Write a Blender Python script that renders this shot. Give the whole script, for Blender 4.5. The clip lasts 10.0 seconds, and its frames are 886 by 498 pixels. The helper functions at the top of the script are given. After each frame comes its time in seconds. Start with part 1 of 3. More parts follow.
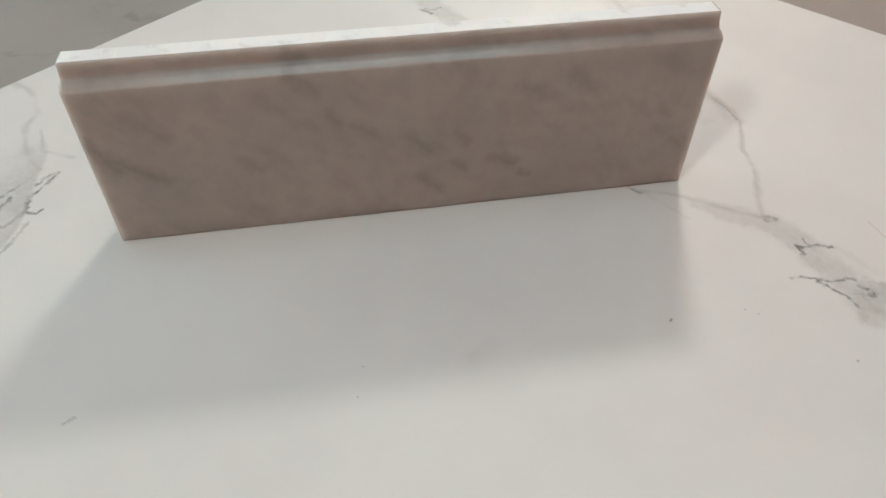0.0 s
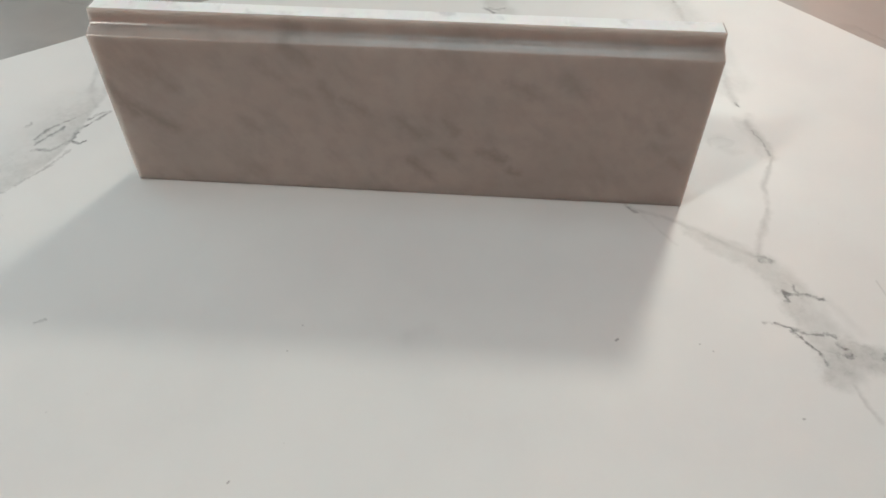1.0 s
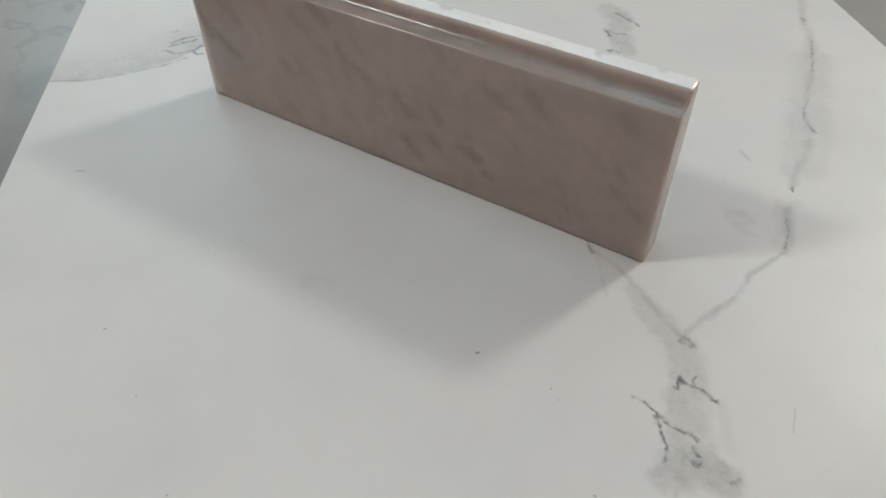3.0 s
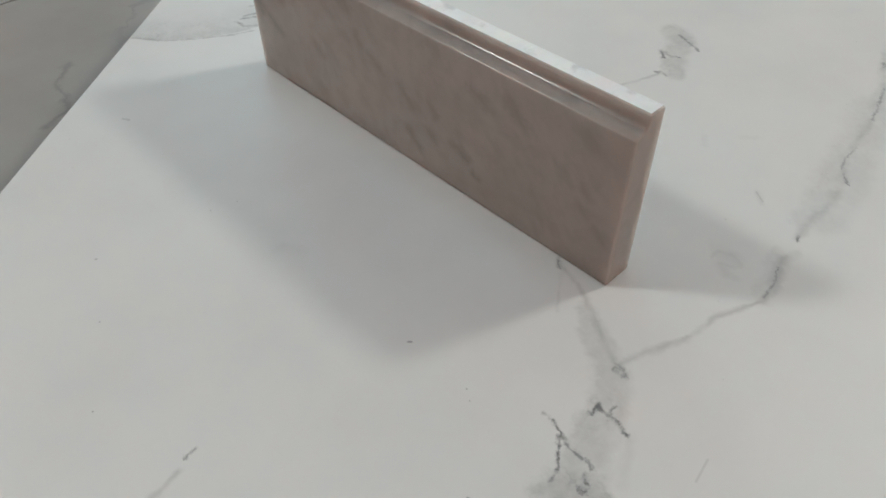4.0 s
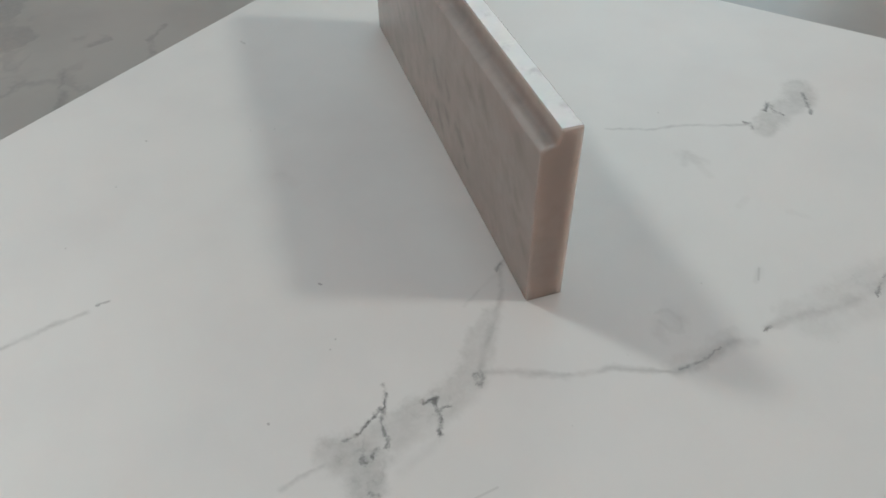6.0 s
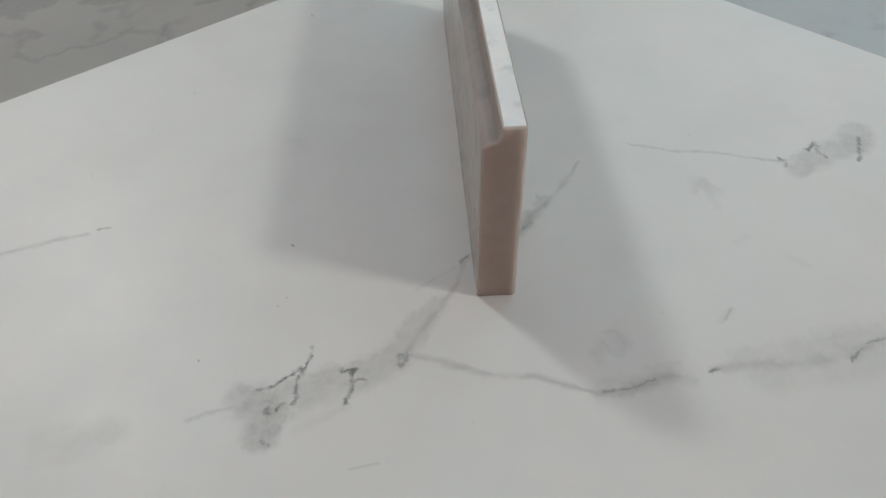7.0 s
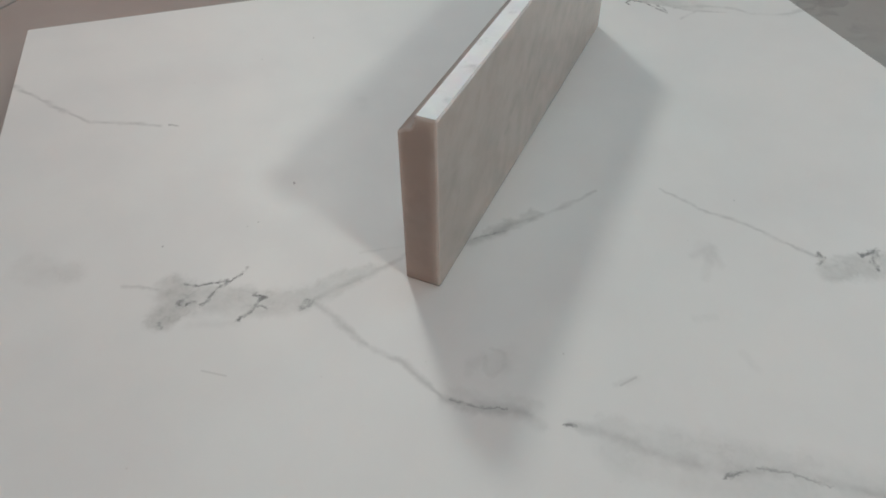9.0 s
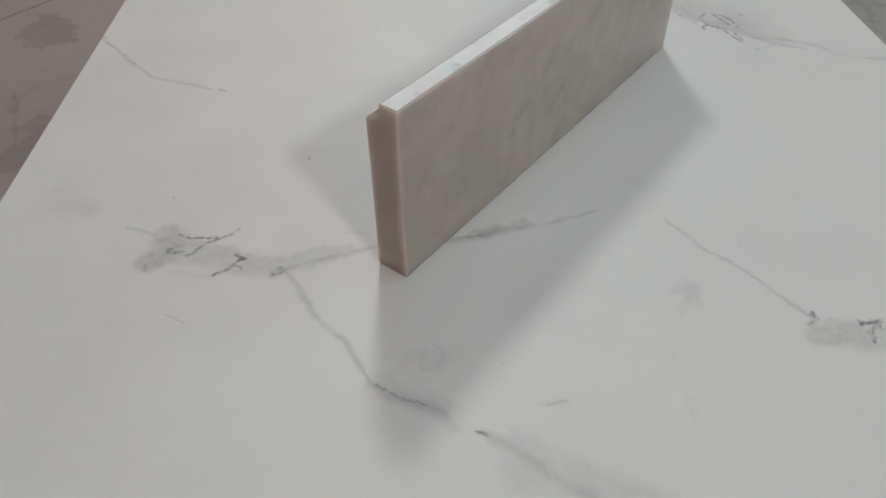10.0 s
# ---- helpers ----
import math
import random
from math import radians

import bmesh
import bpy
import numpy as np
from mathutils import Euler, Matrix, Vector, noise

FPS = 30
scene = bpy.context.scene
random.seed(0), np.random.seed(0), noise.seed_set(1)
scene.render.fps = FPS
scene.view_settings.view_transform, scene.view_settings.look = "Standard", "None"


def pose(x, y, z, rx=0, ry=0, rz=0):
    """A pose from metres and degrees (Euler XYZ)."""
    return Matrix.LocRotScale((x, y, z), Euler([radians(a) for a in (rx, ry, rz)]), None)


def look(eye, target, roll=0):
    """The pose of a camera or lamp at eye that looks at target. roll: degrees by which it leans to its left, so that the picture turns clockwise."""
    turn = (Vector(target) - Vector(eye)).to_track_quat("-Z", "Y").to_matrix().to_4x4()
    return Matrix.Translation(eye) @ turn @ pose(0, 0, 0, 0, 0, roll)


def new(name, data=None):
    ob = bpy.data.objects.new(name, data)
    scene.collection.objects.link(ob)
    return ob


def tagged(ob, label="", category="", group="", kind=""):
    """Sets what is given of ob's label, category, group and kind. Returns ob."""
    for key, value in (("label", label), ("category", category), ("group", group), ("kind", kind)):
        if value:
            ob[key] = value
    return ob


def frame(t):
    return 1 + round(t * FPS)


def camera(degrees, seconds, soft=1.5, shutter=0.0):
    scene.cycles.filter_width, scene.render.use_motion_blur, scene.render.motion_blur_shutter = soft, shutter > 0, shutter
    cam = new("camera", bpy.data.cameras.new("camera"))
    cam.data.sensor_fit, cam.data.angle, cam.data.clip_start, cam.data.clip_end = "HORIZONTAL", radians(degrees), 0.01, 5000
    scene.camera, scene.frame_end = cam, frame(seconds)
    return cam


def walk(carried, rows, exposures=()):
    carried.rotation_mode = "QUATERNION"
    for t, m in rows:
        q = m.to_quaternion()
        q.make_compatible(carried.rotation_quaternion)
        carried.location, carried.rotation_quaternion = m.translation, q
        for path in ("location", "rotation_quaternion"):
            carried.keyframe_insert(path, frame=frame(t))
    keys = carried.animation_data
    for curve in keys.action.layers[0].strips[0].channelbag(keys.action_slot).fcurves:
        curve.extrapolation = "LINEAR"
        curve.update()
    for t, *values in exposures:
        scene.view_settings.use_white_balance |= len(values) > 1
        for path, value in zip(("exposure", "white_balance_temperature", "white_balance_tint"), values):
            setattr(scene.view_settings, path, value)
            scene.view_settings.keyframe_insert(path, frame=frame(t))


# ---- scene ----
cam = camera(62.8, 10.0, 1.7)

PATH = [
    (0, (-0.037, -0.288, 0.269), (0.216, 1.081, -1.167), 0.9),
    (0.5, (0.004, -0.3, 0.268), (0.076, 1.1, -1.159), 0.4),
    (1, (0.044, -0.306, 0.267), (-0.059, 1.097, -1.155), 0.2),
    (1.5, (0.088, -0.307, 0.265), (-0.202, 1.076, -1.15), -0.0),
    (2, (0.13, -0.302, 0.265), (-0.333, 1.042, -1.142), -0.1),
    (3.5, (0.242, -0.256, 0.274), (-0.66, 0.839, -1.136), -0.6),
    (4, (0.277, -0.231, 0.274), (-0.759, 0.747, -1.129), -0.8),
    (4.5, (0.307, -0.204, 0.272), (-0.843, 0.645, -1.127), -1.0),
    (5, (0.334, -0.173, 0.27), (-0.918, 0.531, -1.122), -1.3),
    (5.5, (0.354, -0.143, 0.269), (-0.97, 0.425, -1.118), -1.2),
    (7, (0.395, -0.027, 0.267), (-1.047, 0.036, -1.118), -0.9),
    (7.5, (0.398, 0.013, 0.268), (-1.042, -0.096, -1.116), -1.1),
    (8, (0.396, 0.048, 0.267), (-1.024, -0.213, -1.117), -0.9),
    (8.5, (0.391, 0.084, 0.267), (-0.99, -0.342, -1.116), -0.8),
    (9, (0.381, 0.125, 0.269), (-0.932, -0.472, -1.116), -0.9),
    (9.5, (0.363, 0.162, 0.267), (-0.86, -0.6, -1.12), -1.2),
    (10, (0.347, 0.194, 0.268), (-0.799, -0.696, -1.108), -0.6),
]
EXPOSURES = [(0, 0.36, 7150, 10.5), (2, 0.22, 6950, 9.5), (4, 0.12, 6820, 8.7), (5.5, 0.07, 6780, 8.4), (7.5, -0.04, 6750, 8.8), (10, -0.03, 6780, 9.2)]
walk(cam, [(t, look(eye, target, roll)) for t, eye, target, roll in PATH], EXPOSURES)

# ---- world and lamps ----
world = bpy.data.worlds.new("world")
scene.world = world
world.use_nodes = True
world.node_tree.nodes["Background"].inputs[0].default_value = (0.75, 0.82, 0.9, 1)
world.node_tree.nodes["Background"].inputs[1].default_value = 0.3

FLOOR_Z = -0.06
CEIL_Z = 3.6
LAMP_Z = 2.4
LAMP_A = (1.10, 2.75)
LAMP_B = (-1.80, -1.57)


def area_lamp(name, where, size, power, colour):
    data = bpy.data.lights.new(name, "AREA")
    data.shape, data.size, data.size_y, data.energy, data.color = "RECTANGLE", size[0], size[1], power, colour
    ob = new(name, data)
    ob.matrix_world = where
    return ob


# two added, unseen panel lamps for side light, then added rooflight and window daylight
area_lamp("added_lamp_light", pose(*LAMP_A, LAMP_Z - 0.045), (0.48, 0.48), 63, (0.92, 0.97, 0.94))
area_lamp("added_lamp_light", pose(*LAMP_B, LAMP_Z - 0.045), (0.42, 0.42), 47, (0.89, 0.96, 0.96))
# soft overhead light through a rooflight that is added out of view
area_lamp("added_rooflight_light", pose(0.05, 0.1, CEIL_Z - 0.01), (2.0, 2.0), 28, (0.54, 0.83, 1.0))
# low cool light from behind the trim, through an added unseen window
area_lamp("added_window_light", pose(-2.59, 1.9, 1.6, 90, 0, -90), (1.9, 1.3), 20, (0.6, 0.85, 1.0))


# ---- node helpers ----
def material(name):
    mat = bpy.data.materials.new(name)
    mat.use_nodes = True
    return mat, mat.node_tree, mat.node_tree.nodes["Principled BSDF"]


def put(tree, slot, value):
    """Links a socket, or sets a plain value."""
    if isinstance(value, bpy.types.NodeSocket):
        tree.links.new(value, slot)
    else:
        slot.default_value = value


def calc(tree, op, *values):
    n = tree.nodes.new("ShaderNodeMath")
    n.operation = op
    for i, v in enumerate(values):
        put(tree, n.inputs[i], v)
    return n.outputs[0]


def vcalc(tree, op, *values, out=0):
    n = tree.nodes.new("ShaderNodeVectorMath")
    n.operation = op
    for i, v in enumerate(values):
        put(tree, n.inputs["Scale"] if op == "SCALE" and i == 1 else n.inputs[i], v)
    return n.outputs[out]


def grain(tree, where, scale, detail=4.0, rough=0.55, out="Fac"):
    n = tree.nodes.new("ShaderNodeTexNoise")
    put(tree, n.inputs["Vector"], where)
    n.inputs["Scale"].default_value = scale
    n.inputs["Detail"].default_value = detail
    n.inputs["Roughness"].default_value = rough
    return n.outputs[out]


def remap(tree, value, a, b, c=0.0, d=1.0, smooth=True):
    n = tree.nodes.new("ShaderNodeMapRange")
    n.interpolation_type = "SMOOTHSTEP" if smooth else "LINEAR"
    for i, v in enumerate((value, a, b, c, d)):
        put(tree, n.inputs[i], v)
    return n.outputs[0]


def mix(tree, fac, a, b):
    n = tree.nodes.new("ShaderNodeMix")
    n.data_type = "RGBA"
    put(tree, n.inputs[0], fac)
    put(tree, n.inputs[6], a)
    put(tree, n.inputs[7], b)
    return n.outputs[2]


def relief(tree, shader, height, strength, distance=0.001):
    n = tree.nodes.new("ShaderNodeBump")
    n.inputs["Strength"].default_value = strength
    n.inputs["Distance"].default_value = distance
    tree.links.new(height, n.inputs["Height"])
    tree.links.new(n.outputs[0], shader.inputs["Normal"])


def coords(tree, which="Object"):
    return tree.nodes.new("ShaderNodeTexCoord").outputs[which]


def segment_group():
    """A node group: the distance of P from the stretch A to B."""
    g = bpy.data.node_groups.new("stretch", "ShaderNodeTree")
    for n in ("P", "A", "B"):
        g.interface.new_socket(n, in_out="INPUT", socket_type="NodeSocketVector")
    g.interface.new_socket("d", in_out="OUTPUT", socket_type="NodeSocketFloat")
    gi, go = g.nodes.new("NodeGroupInput"), g.nodes.new("NodeGroupOutput")
    pa = vcalc(g, "SUBTRACT", gi.outputs[0], gi.outputs[1])
    ba = vcalc(g, "SUBTRACT", gi.outputs[2], gi.outputs[1])
    h = calc(g, "DIVIDE", vcalc(g, "DOT_PRODUCT", pa, ba, out=1), vcalc(g, "DOT_PRODUCT", ba, ba, out=1))
    h = calc(g, "MINIMUM", calc(g, "MAXIMUM", h, 0.0), 1.0)
    d = vcalc(g, "LENGTH", vcalc(g, "SUBTRACT", pa, vcalc(g, "SCALE", ba, h)), out=1)
    g.links.new(d, go.inputs[0])
    return g


STRETCH = segment_group()


def away(tree, where, points):
    """The distance from a chain of points."""
    best = None
    pairs = list(zip(points, points[1:])) or [(points[0], (points[0][0] + 1e-4, points[0][1]))]
    for a, b in pairs:
        n = tree.nodes.new("ShaderNodeGroup")
        n.node_tree = STRETCH
        tree.links.new(where, n.inputs[0])
        n.inputs[1].default_value = (*a, 0)
        n.inputs[2].default_value = (*b, 0)
        best = n.outputs[0] if best is None else calc(tree, "MINIMUM", best, n.outputs[0])
    return best


def drawn(tree, where, rows, spread=1.0, inner=0.15):
    """The strongest of several soft lines: rows of (strength, width, points). spread: scales the distances."""
    best = None
    for strength, width, points in rows:
        m = remap(tree, calc(tree, "MULTIPLY", away(tree, where, points), spread), width, width * inner, 0.0, strength)
        best = m if best is None else calc(tree, "MAXIMUM", best, m)
    return best


def where_flat(tree, where):
    return vcalc(tree, "MULTIPLY", where, (1, 1, 0))


def wobbled(tree, where, amounts):
    """The place, flattened to z = 0 and shaken by noise: rows of (scale, amount)."""
    flat = where_flat(tree, where)
    out = flat
    for scale, amount in amounts:
        n = vcalc(tree, "SUBTRACT", grain(tree, flat, scale, 3.0, 0.6, out="Color"), (0.5, 0.5, 0.5))
        out = vcalc(tree, "ADD", out, vcalc(tree, "MULTIPLY", n, (amount, amount, 0)))
    return out


# ---- materials ----
# veins of the display slab, in the plan's metres
SIDE_VEINS = [
    (0.17, 0.0077, [(0.188, 0.066), (0.179, 0.064)]),
    (0.14, 0.0066, [(0.189, 0.053), (0.184, 0.056)]),
    (0.45, 0.0041, [(0.213, 0.047), (0.211, 0.063), (0.206, 0.083), (0.208, 0.091)]),
    (0.49, 0.0047, [(0.116, 0.019), (0.104, 0.03), (0.094, 0.036)]),
    (0.38, 0.0023, [(0.094, 0.036), (0.087, 0.042), (0.07, 0.056), (0.046, 0.071)]),
]
BACK_VEINS = [
    (0.22, 0.0044, [(0.079, 0.132), (0.069, 0.139), (0.08, 0.146)]),
    (0.38, 0.0047, [(0.203, 0.102), (0.202, 0.126), (0.203, 0.145), (0.2, 0.166), (0.19, 0.19), (0.184, 0.242)]),
    (0.41, 0.0052, [(0.184, 0.242), (0.174, 0.285), (0.16, 0.316), (0.146, 0.374), (0.14, 0.43)]),
    (0.42, 0.002, [(0.03, 0.105), (0.039, 0.129), (0.043, 0.158), (0.049, 0.173), (0.054, 0.191)]),
    (0.18, 0.0029, [(0.176, 0.116), (0.168, 0.123)]),
    (0.18, 0.0044, [(0.07, 0.134), (0.08, 0.142)]),
]
NEAR_END_VEINS = [
    (0.45, 0.0026, [(0.1862, -0.0354), (0.1912, -0.0216), (0.1948, -0.0104), (0.2, 0.001), (0.202, 0.0222), (0.2073, 0.0319), (0.213, 0.047)]),
    (0.40, 0.0026, [(0.188, -0.037), (0.1749, -0.0303), (0.1574, -0.0191), (0.1491, -0.0132), (0.1407, -0.0086), (0.131, -0.0054), (0.1237, -0.0023), (0.112, 0.018)]),
    (0.22, 0.002, [(0.1305, -0.0077), (0.1392, -0.0208), (0.1459, -0.0306)]),
    (0.35, 0.0018, [(0.2156, -0.1301), (0.2124, -0.1225), (0.2108, -0.1129)]),
    (0.12, 0.004, [(0.2231, -0.0824), (0.2189, -0.0743), (0.2137, -0.0636)]),
    (0.1, 0.0065, [(0.012, -0.1), (0.02, -0.094)]),
]
FRONT_EDGE_VEINS = [
    (0.49, 0.0026, [(0.092, -0.345), (0.102, -0.289), (0.107, -0.254), (0.097, -0.225), (0.092, -0.208)]),
    (0.11, 0.0088, [(0.224, -0.178), (0.22, -0.165)]),
]
FAR_END_VEINS = [
    (0.34, 0.0036, [(-0.2069, 0.0687), (-0.2209, 0.0935), (-0.2236, 0.1138), (-0.2191, 0.1249), (-0.2247, 0.1422), (-0.2323, 0.1557), (-0.2481, 0.1672)]),
    (0.36, 0.0021, [(-0.214, 0.107), (-0.209, 0.085), (-0.1895, 0.0757)]),
]
SLAB_VEINS = SIDE_VEINS + BACK_VEINS + NEAR_END_VEINS + FRONT_EDGE_VEINS + FAR_END_VEINS
NEAR_END_CRACKS = [
    (0.94, 0.0017, [(0.2024, -0.1015), (0.1995, -0.0951), (0.1959, -0.0906), (0.1909, -0.0821), (0.1837, -0.0795)]),
    (0.50, 0.0016, [(0.1837, -0.0795), (0.1792, -0.0791)]),
    (0.72, 0.0016, [(0.1909, -0.0821), (0.1979, -0.0853), (0.2045, -0.085)]),
    (0.94, 0.0021, [(0.2126, -0.093), (0.2092, -0.0896)]),
    (0.88, 0.0020, [(0.2146, -0.0962), (0.212, -0.0964)]),
    (0.66, 0.0016, [(0.2101, -0.085), (0.2066, -0.0848)]),
    (0.94, 0.0021, [(0.1939, -0.0642), (0.1929, -0.0586), (0.1957, -0.0604)]),
    (0.94, 0.0023, [(0.1957, -0.0604), (0.2024, -0.0605), (0.2113, -0.0621)]),
    (0.66, 0.0016, [(0.2007, -0.0602), (0.1982, -0.0572), (0.1991, -0.0537)]),
    (0.66, 0.0023, [(0.1864, -0.0386), (0.1862, -0.0354), (0.1894, -0.0361), (0.1929, -0.038)]),
    (0.55, 0.0020, [(0.228, -0.0965), (0.2295, -0.0945)]),
    (0.61, 0.0017, [(0.127, -0.006), (0.1237, -0.0023)]),
]
SPECKS = [
    (0.62, 0.0009, [(0.1085, -0.0955), (0.1095, -0.0945)]),
    (0.52, 0.0008, [(0.1835, -0.1312), (0.184, -0.131)]),
    (0.55, 0.0007, [(-0.0498, -0.1779), (-0.0494, -0.1772)]),
    (0.5, 0.0007, [(-0.0068, -0.1957)]),
    (0.5, 0.0007, [(0.04, -0.221)]),
    (0.5, 0.0007, [(0.1467, -0.0946)]),
    (0.5, 0.0006, [(0.1521, -0.0982)]),
    (0.5, 0.0007, [(0.024, 0.1458)]),
    (0.45, 0.0006, [(-0.0371, -0.0978)]),
    (0.45, 0.0006, [(-0.041, -0.113)]),
    (0.2, 0.0009, [(0.1752, 0.1174), (0.1681, 0.1227)]),
    (0.18, 0.0008, [(0.243, -0.06), (0.241, -0.048)]),
]
FAR_END_CRACKS = [
    (0.78, 0.0018, [(-0.2299, 0.0312), (-0.2279, 0.0373), (-0.2255, 0.0425)]),
    (0.65, 0.0016, [(-0.2255, 0.0425), (-0.2212, 0.0479), (-0.2148, 0.0547)]),
    (0.78, 0.0022, [(-0.227, 0.0266), (-0.2239, 0.0327), (-0.2199, 0.0399), (-0.2174, 0.0452)]),
    (0.65, 0.0024, [(-0.2249, 0.021), (-0.2151, 0.0218), (-0.2088, 0.029), (-0.207, 0.033)]),
    (0.95, 0.0022, [(-0.207, 0.033), (-0.2077, 0.0429), (-0.2039, 0.0483)]),
    (0.85, 0.0016, [(-0.2039, 0.0483), (-0.1989, 0.057), (-0.1948, 0.0641)]),
    (0.78, 0.0018, [(-0.2055, 0.0533), (-0.2006, 0.0611), (-0.1965, 0.0635)]),
    (0.95, 0.0020, [(-0.2062, 0.0311), (-0.2005, 0.0293), (-0.1982, 0.0324)]),
    (0.78, 0.0022, [(-0.2413, 0.0433), (-0.2393, 0.0455)]),
    (0.45, 0.0018, [(-0.2606, -0.0504), (-0.2379, -0.0345), (-0.2228, -0.015), (-0.2105, 0.005), (-0.2035, 0.023)]),
    (0.53, 0.0011, [(-0.163, -0.106), (-0.158, -0.104)]),
]
BACK_CRACKS = [
    (0.77, 0.0014, [(0.2045, 0.1003), (0.2031, 0.1053)]),
    (0.66, 0.0016, [(0.2027, 0.1663), (0.1965, 0.1736)]),
    (0.42, 0.0013, [(0.193, 0.178), (0.19, 0.19), (0.19, 0.205)]),
    (0.57, 0.0017, [(0.184, 0.242), (0.179, 0.265), (0.174, 0.285)]),
    (0.68, 0.0023, [(0.162, 0.312), (0.16, 0.318)]),
    (0.77, 0.0023, [(0.0512, 0.1926), (0.0547, 0.1954), (0.059, 0.1932)]),
    (0.88, 0.0026, [(0.044, 0.2137), (0.0364, 0.2213), (0.0438, 0.2186), (0.0522, 0.2214)]),
    (0.72, 0.0024, [(0.0336, 0.2502), (0.0569, 0.2392)]),
]
SIDE_CRACKS = [
    (0.52, 0.0012, [(0.212, 0.05), (0.211, 0.063), (0.207, 0.075)]),
    (0.47, 0.0015, [(0.112, 0.021), (0.1, 0.034)]),
]
FRONT_EDGE_CRACKS = [
    (0.62, 0.0018, [(0.089, -0.203), (0.088, -0.198)]),
]
SLAB_CRACKS = NEAR_END_CRACKS + FAR_END_CRACKS + BACK_CRACKS + SIDE_CRACKS + FRONT_EDGE_CRACKS
SIDE_PATCHES = [
    (0.16, 0.007, [(0.211, 0.05), (0.203, 0.085)]),
    (0.3, 0.0055, [(0.104, 0.026), (0.092, 0.036), (0.08, 0.044)]),
]
BACK_PATCHES = [
    (0.19, 0.0090, [(0.198, 0.12), (0.196, 0.15), (0.19, 0.18)]),
    (0.43, 0.0095, [(0.063, 0.1985), (0.058, 0.207)]),
    (0.36, 0.0115, [(0.054, 0.211), (0.047, 0.223), (0.044, 0.234)]),
    (0.43, 0.0125, [(0.041, 0.243), (0.026, 0.252)]),
    (0.20, 0.0176, [(0.205, 0.13), (0.196, 0.18), (0.18, 0.26)]),
]
FRONT_EDGE_PATCHES = [
    (0.12, 0.014, [(0.224, -0.185), (0.222, -0.166)]),
]
NEAR_END_PATCHES = [
    (0.55, 0.0124, [(0.207, -0.105), (0.213, -0.094)]),
    (0.55, 0.0092, [(0.22, -0.1), (0.2255, -0.0965)]),
    (0.47, 0.0097, [(0.205, -0.093), (0.204, -0.088)]),
    (0.35, 0.0113, [(0.2054, -0.0868), (0.2, -0.072), (0.197, -0.058), (0.187, -0.042)]),
    (0.31, 0.0081, [(0.187, -0.04), (0.172, -0.032), (0.158, -0.022)]),
]
SLAB_PATCHES = SIDE_PATCHES + BACK_PATCHES + FRONT_EDGE_PATCHES + NEAR_END_PATCHES
# the grey corner of the slab: its sharp edge, and the middle of the tinted stretch behind it
GREY_EDGE = [(-0.2836, -0.066), (-0.2606, -0.0504), (-0.2379, -0.0345), (-0.2228, -0.015), (-0.2105, 0.005), (-0.2035, 0.023), (-0.2085, 0.036), (-0.203, 0.0577), (-0.195, 0.0647)]
GREY_MIDDLE = [(-0.31, -0.048), (-0.2836, -0.0314), (-0.261, -0.0155), (-0.246, 0.004), (-0.237, 0.024), (-0.236, 0.05), (-0.235, 0.08)]
# wiped, half dried marks on the slab
SMUDGES = [
    (0.16, 0.0016, [(0.1786, 0.0571), (0.1792, 0.0643), (0.1874, 0.0658), (0.1932, 0.0624), (0.1913, 0.0584), (0.1842, 0.0567)]),
    (0.09, 0.0045, [(0.183, 0.061), (0.189, 0.061)]),
    (0.12, 0.0032, [(0.192, 0.051), (0.196, 0.0525)]),
    (0.14, 0.002, [(0.0665, 0.139), (0.068, 0.1415)]),
    (0.11, 0.0036, [(0.073, 0.1412), (0.0852, 0.1405), (0.0927, 0.1409)]),
    (0.12, 0.0028, [(0.123, 0.1408), (0.1177, 0.1496)]),
    (0.1, 0.003, [(0.135, 0.165), (0.142, 0.172)]),
]


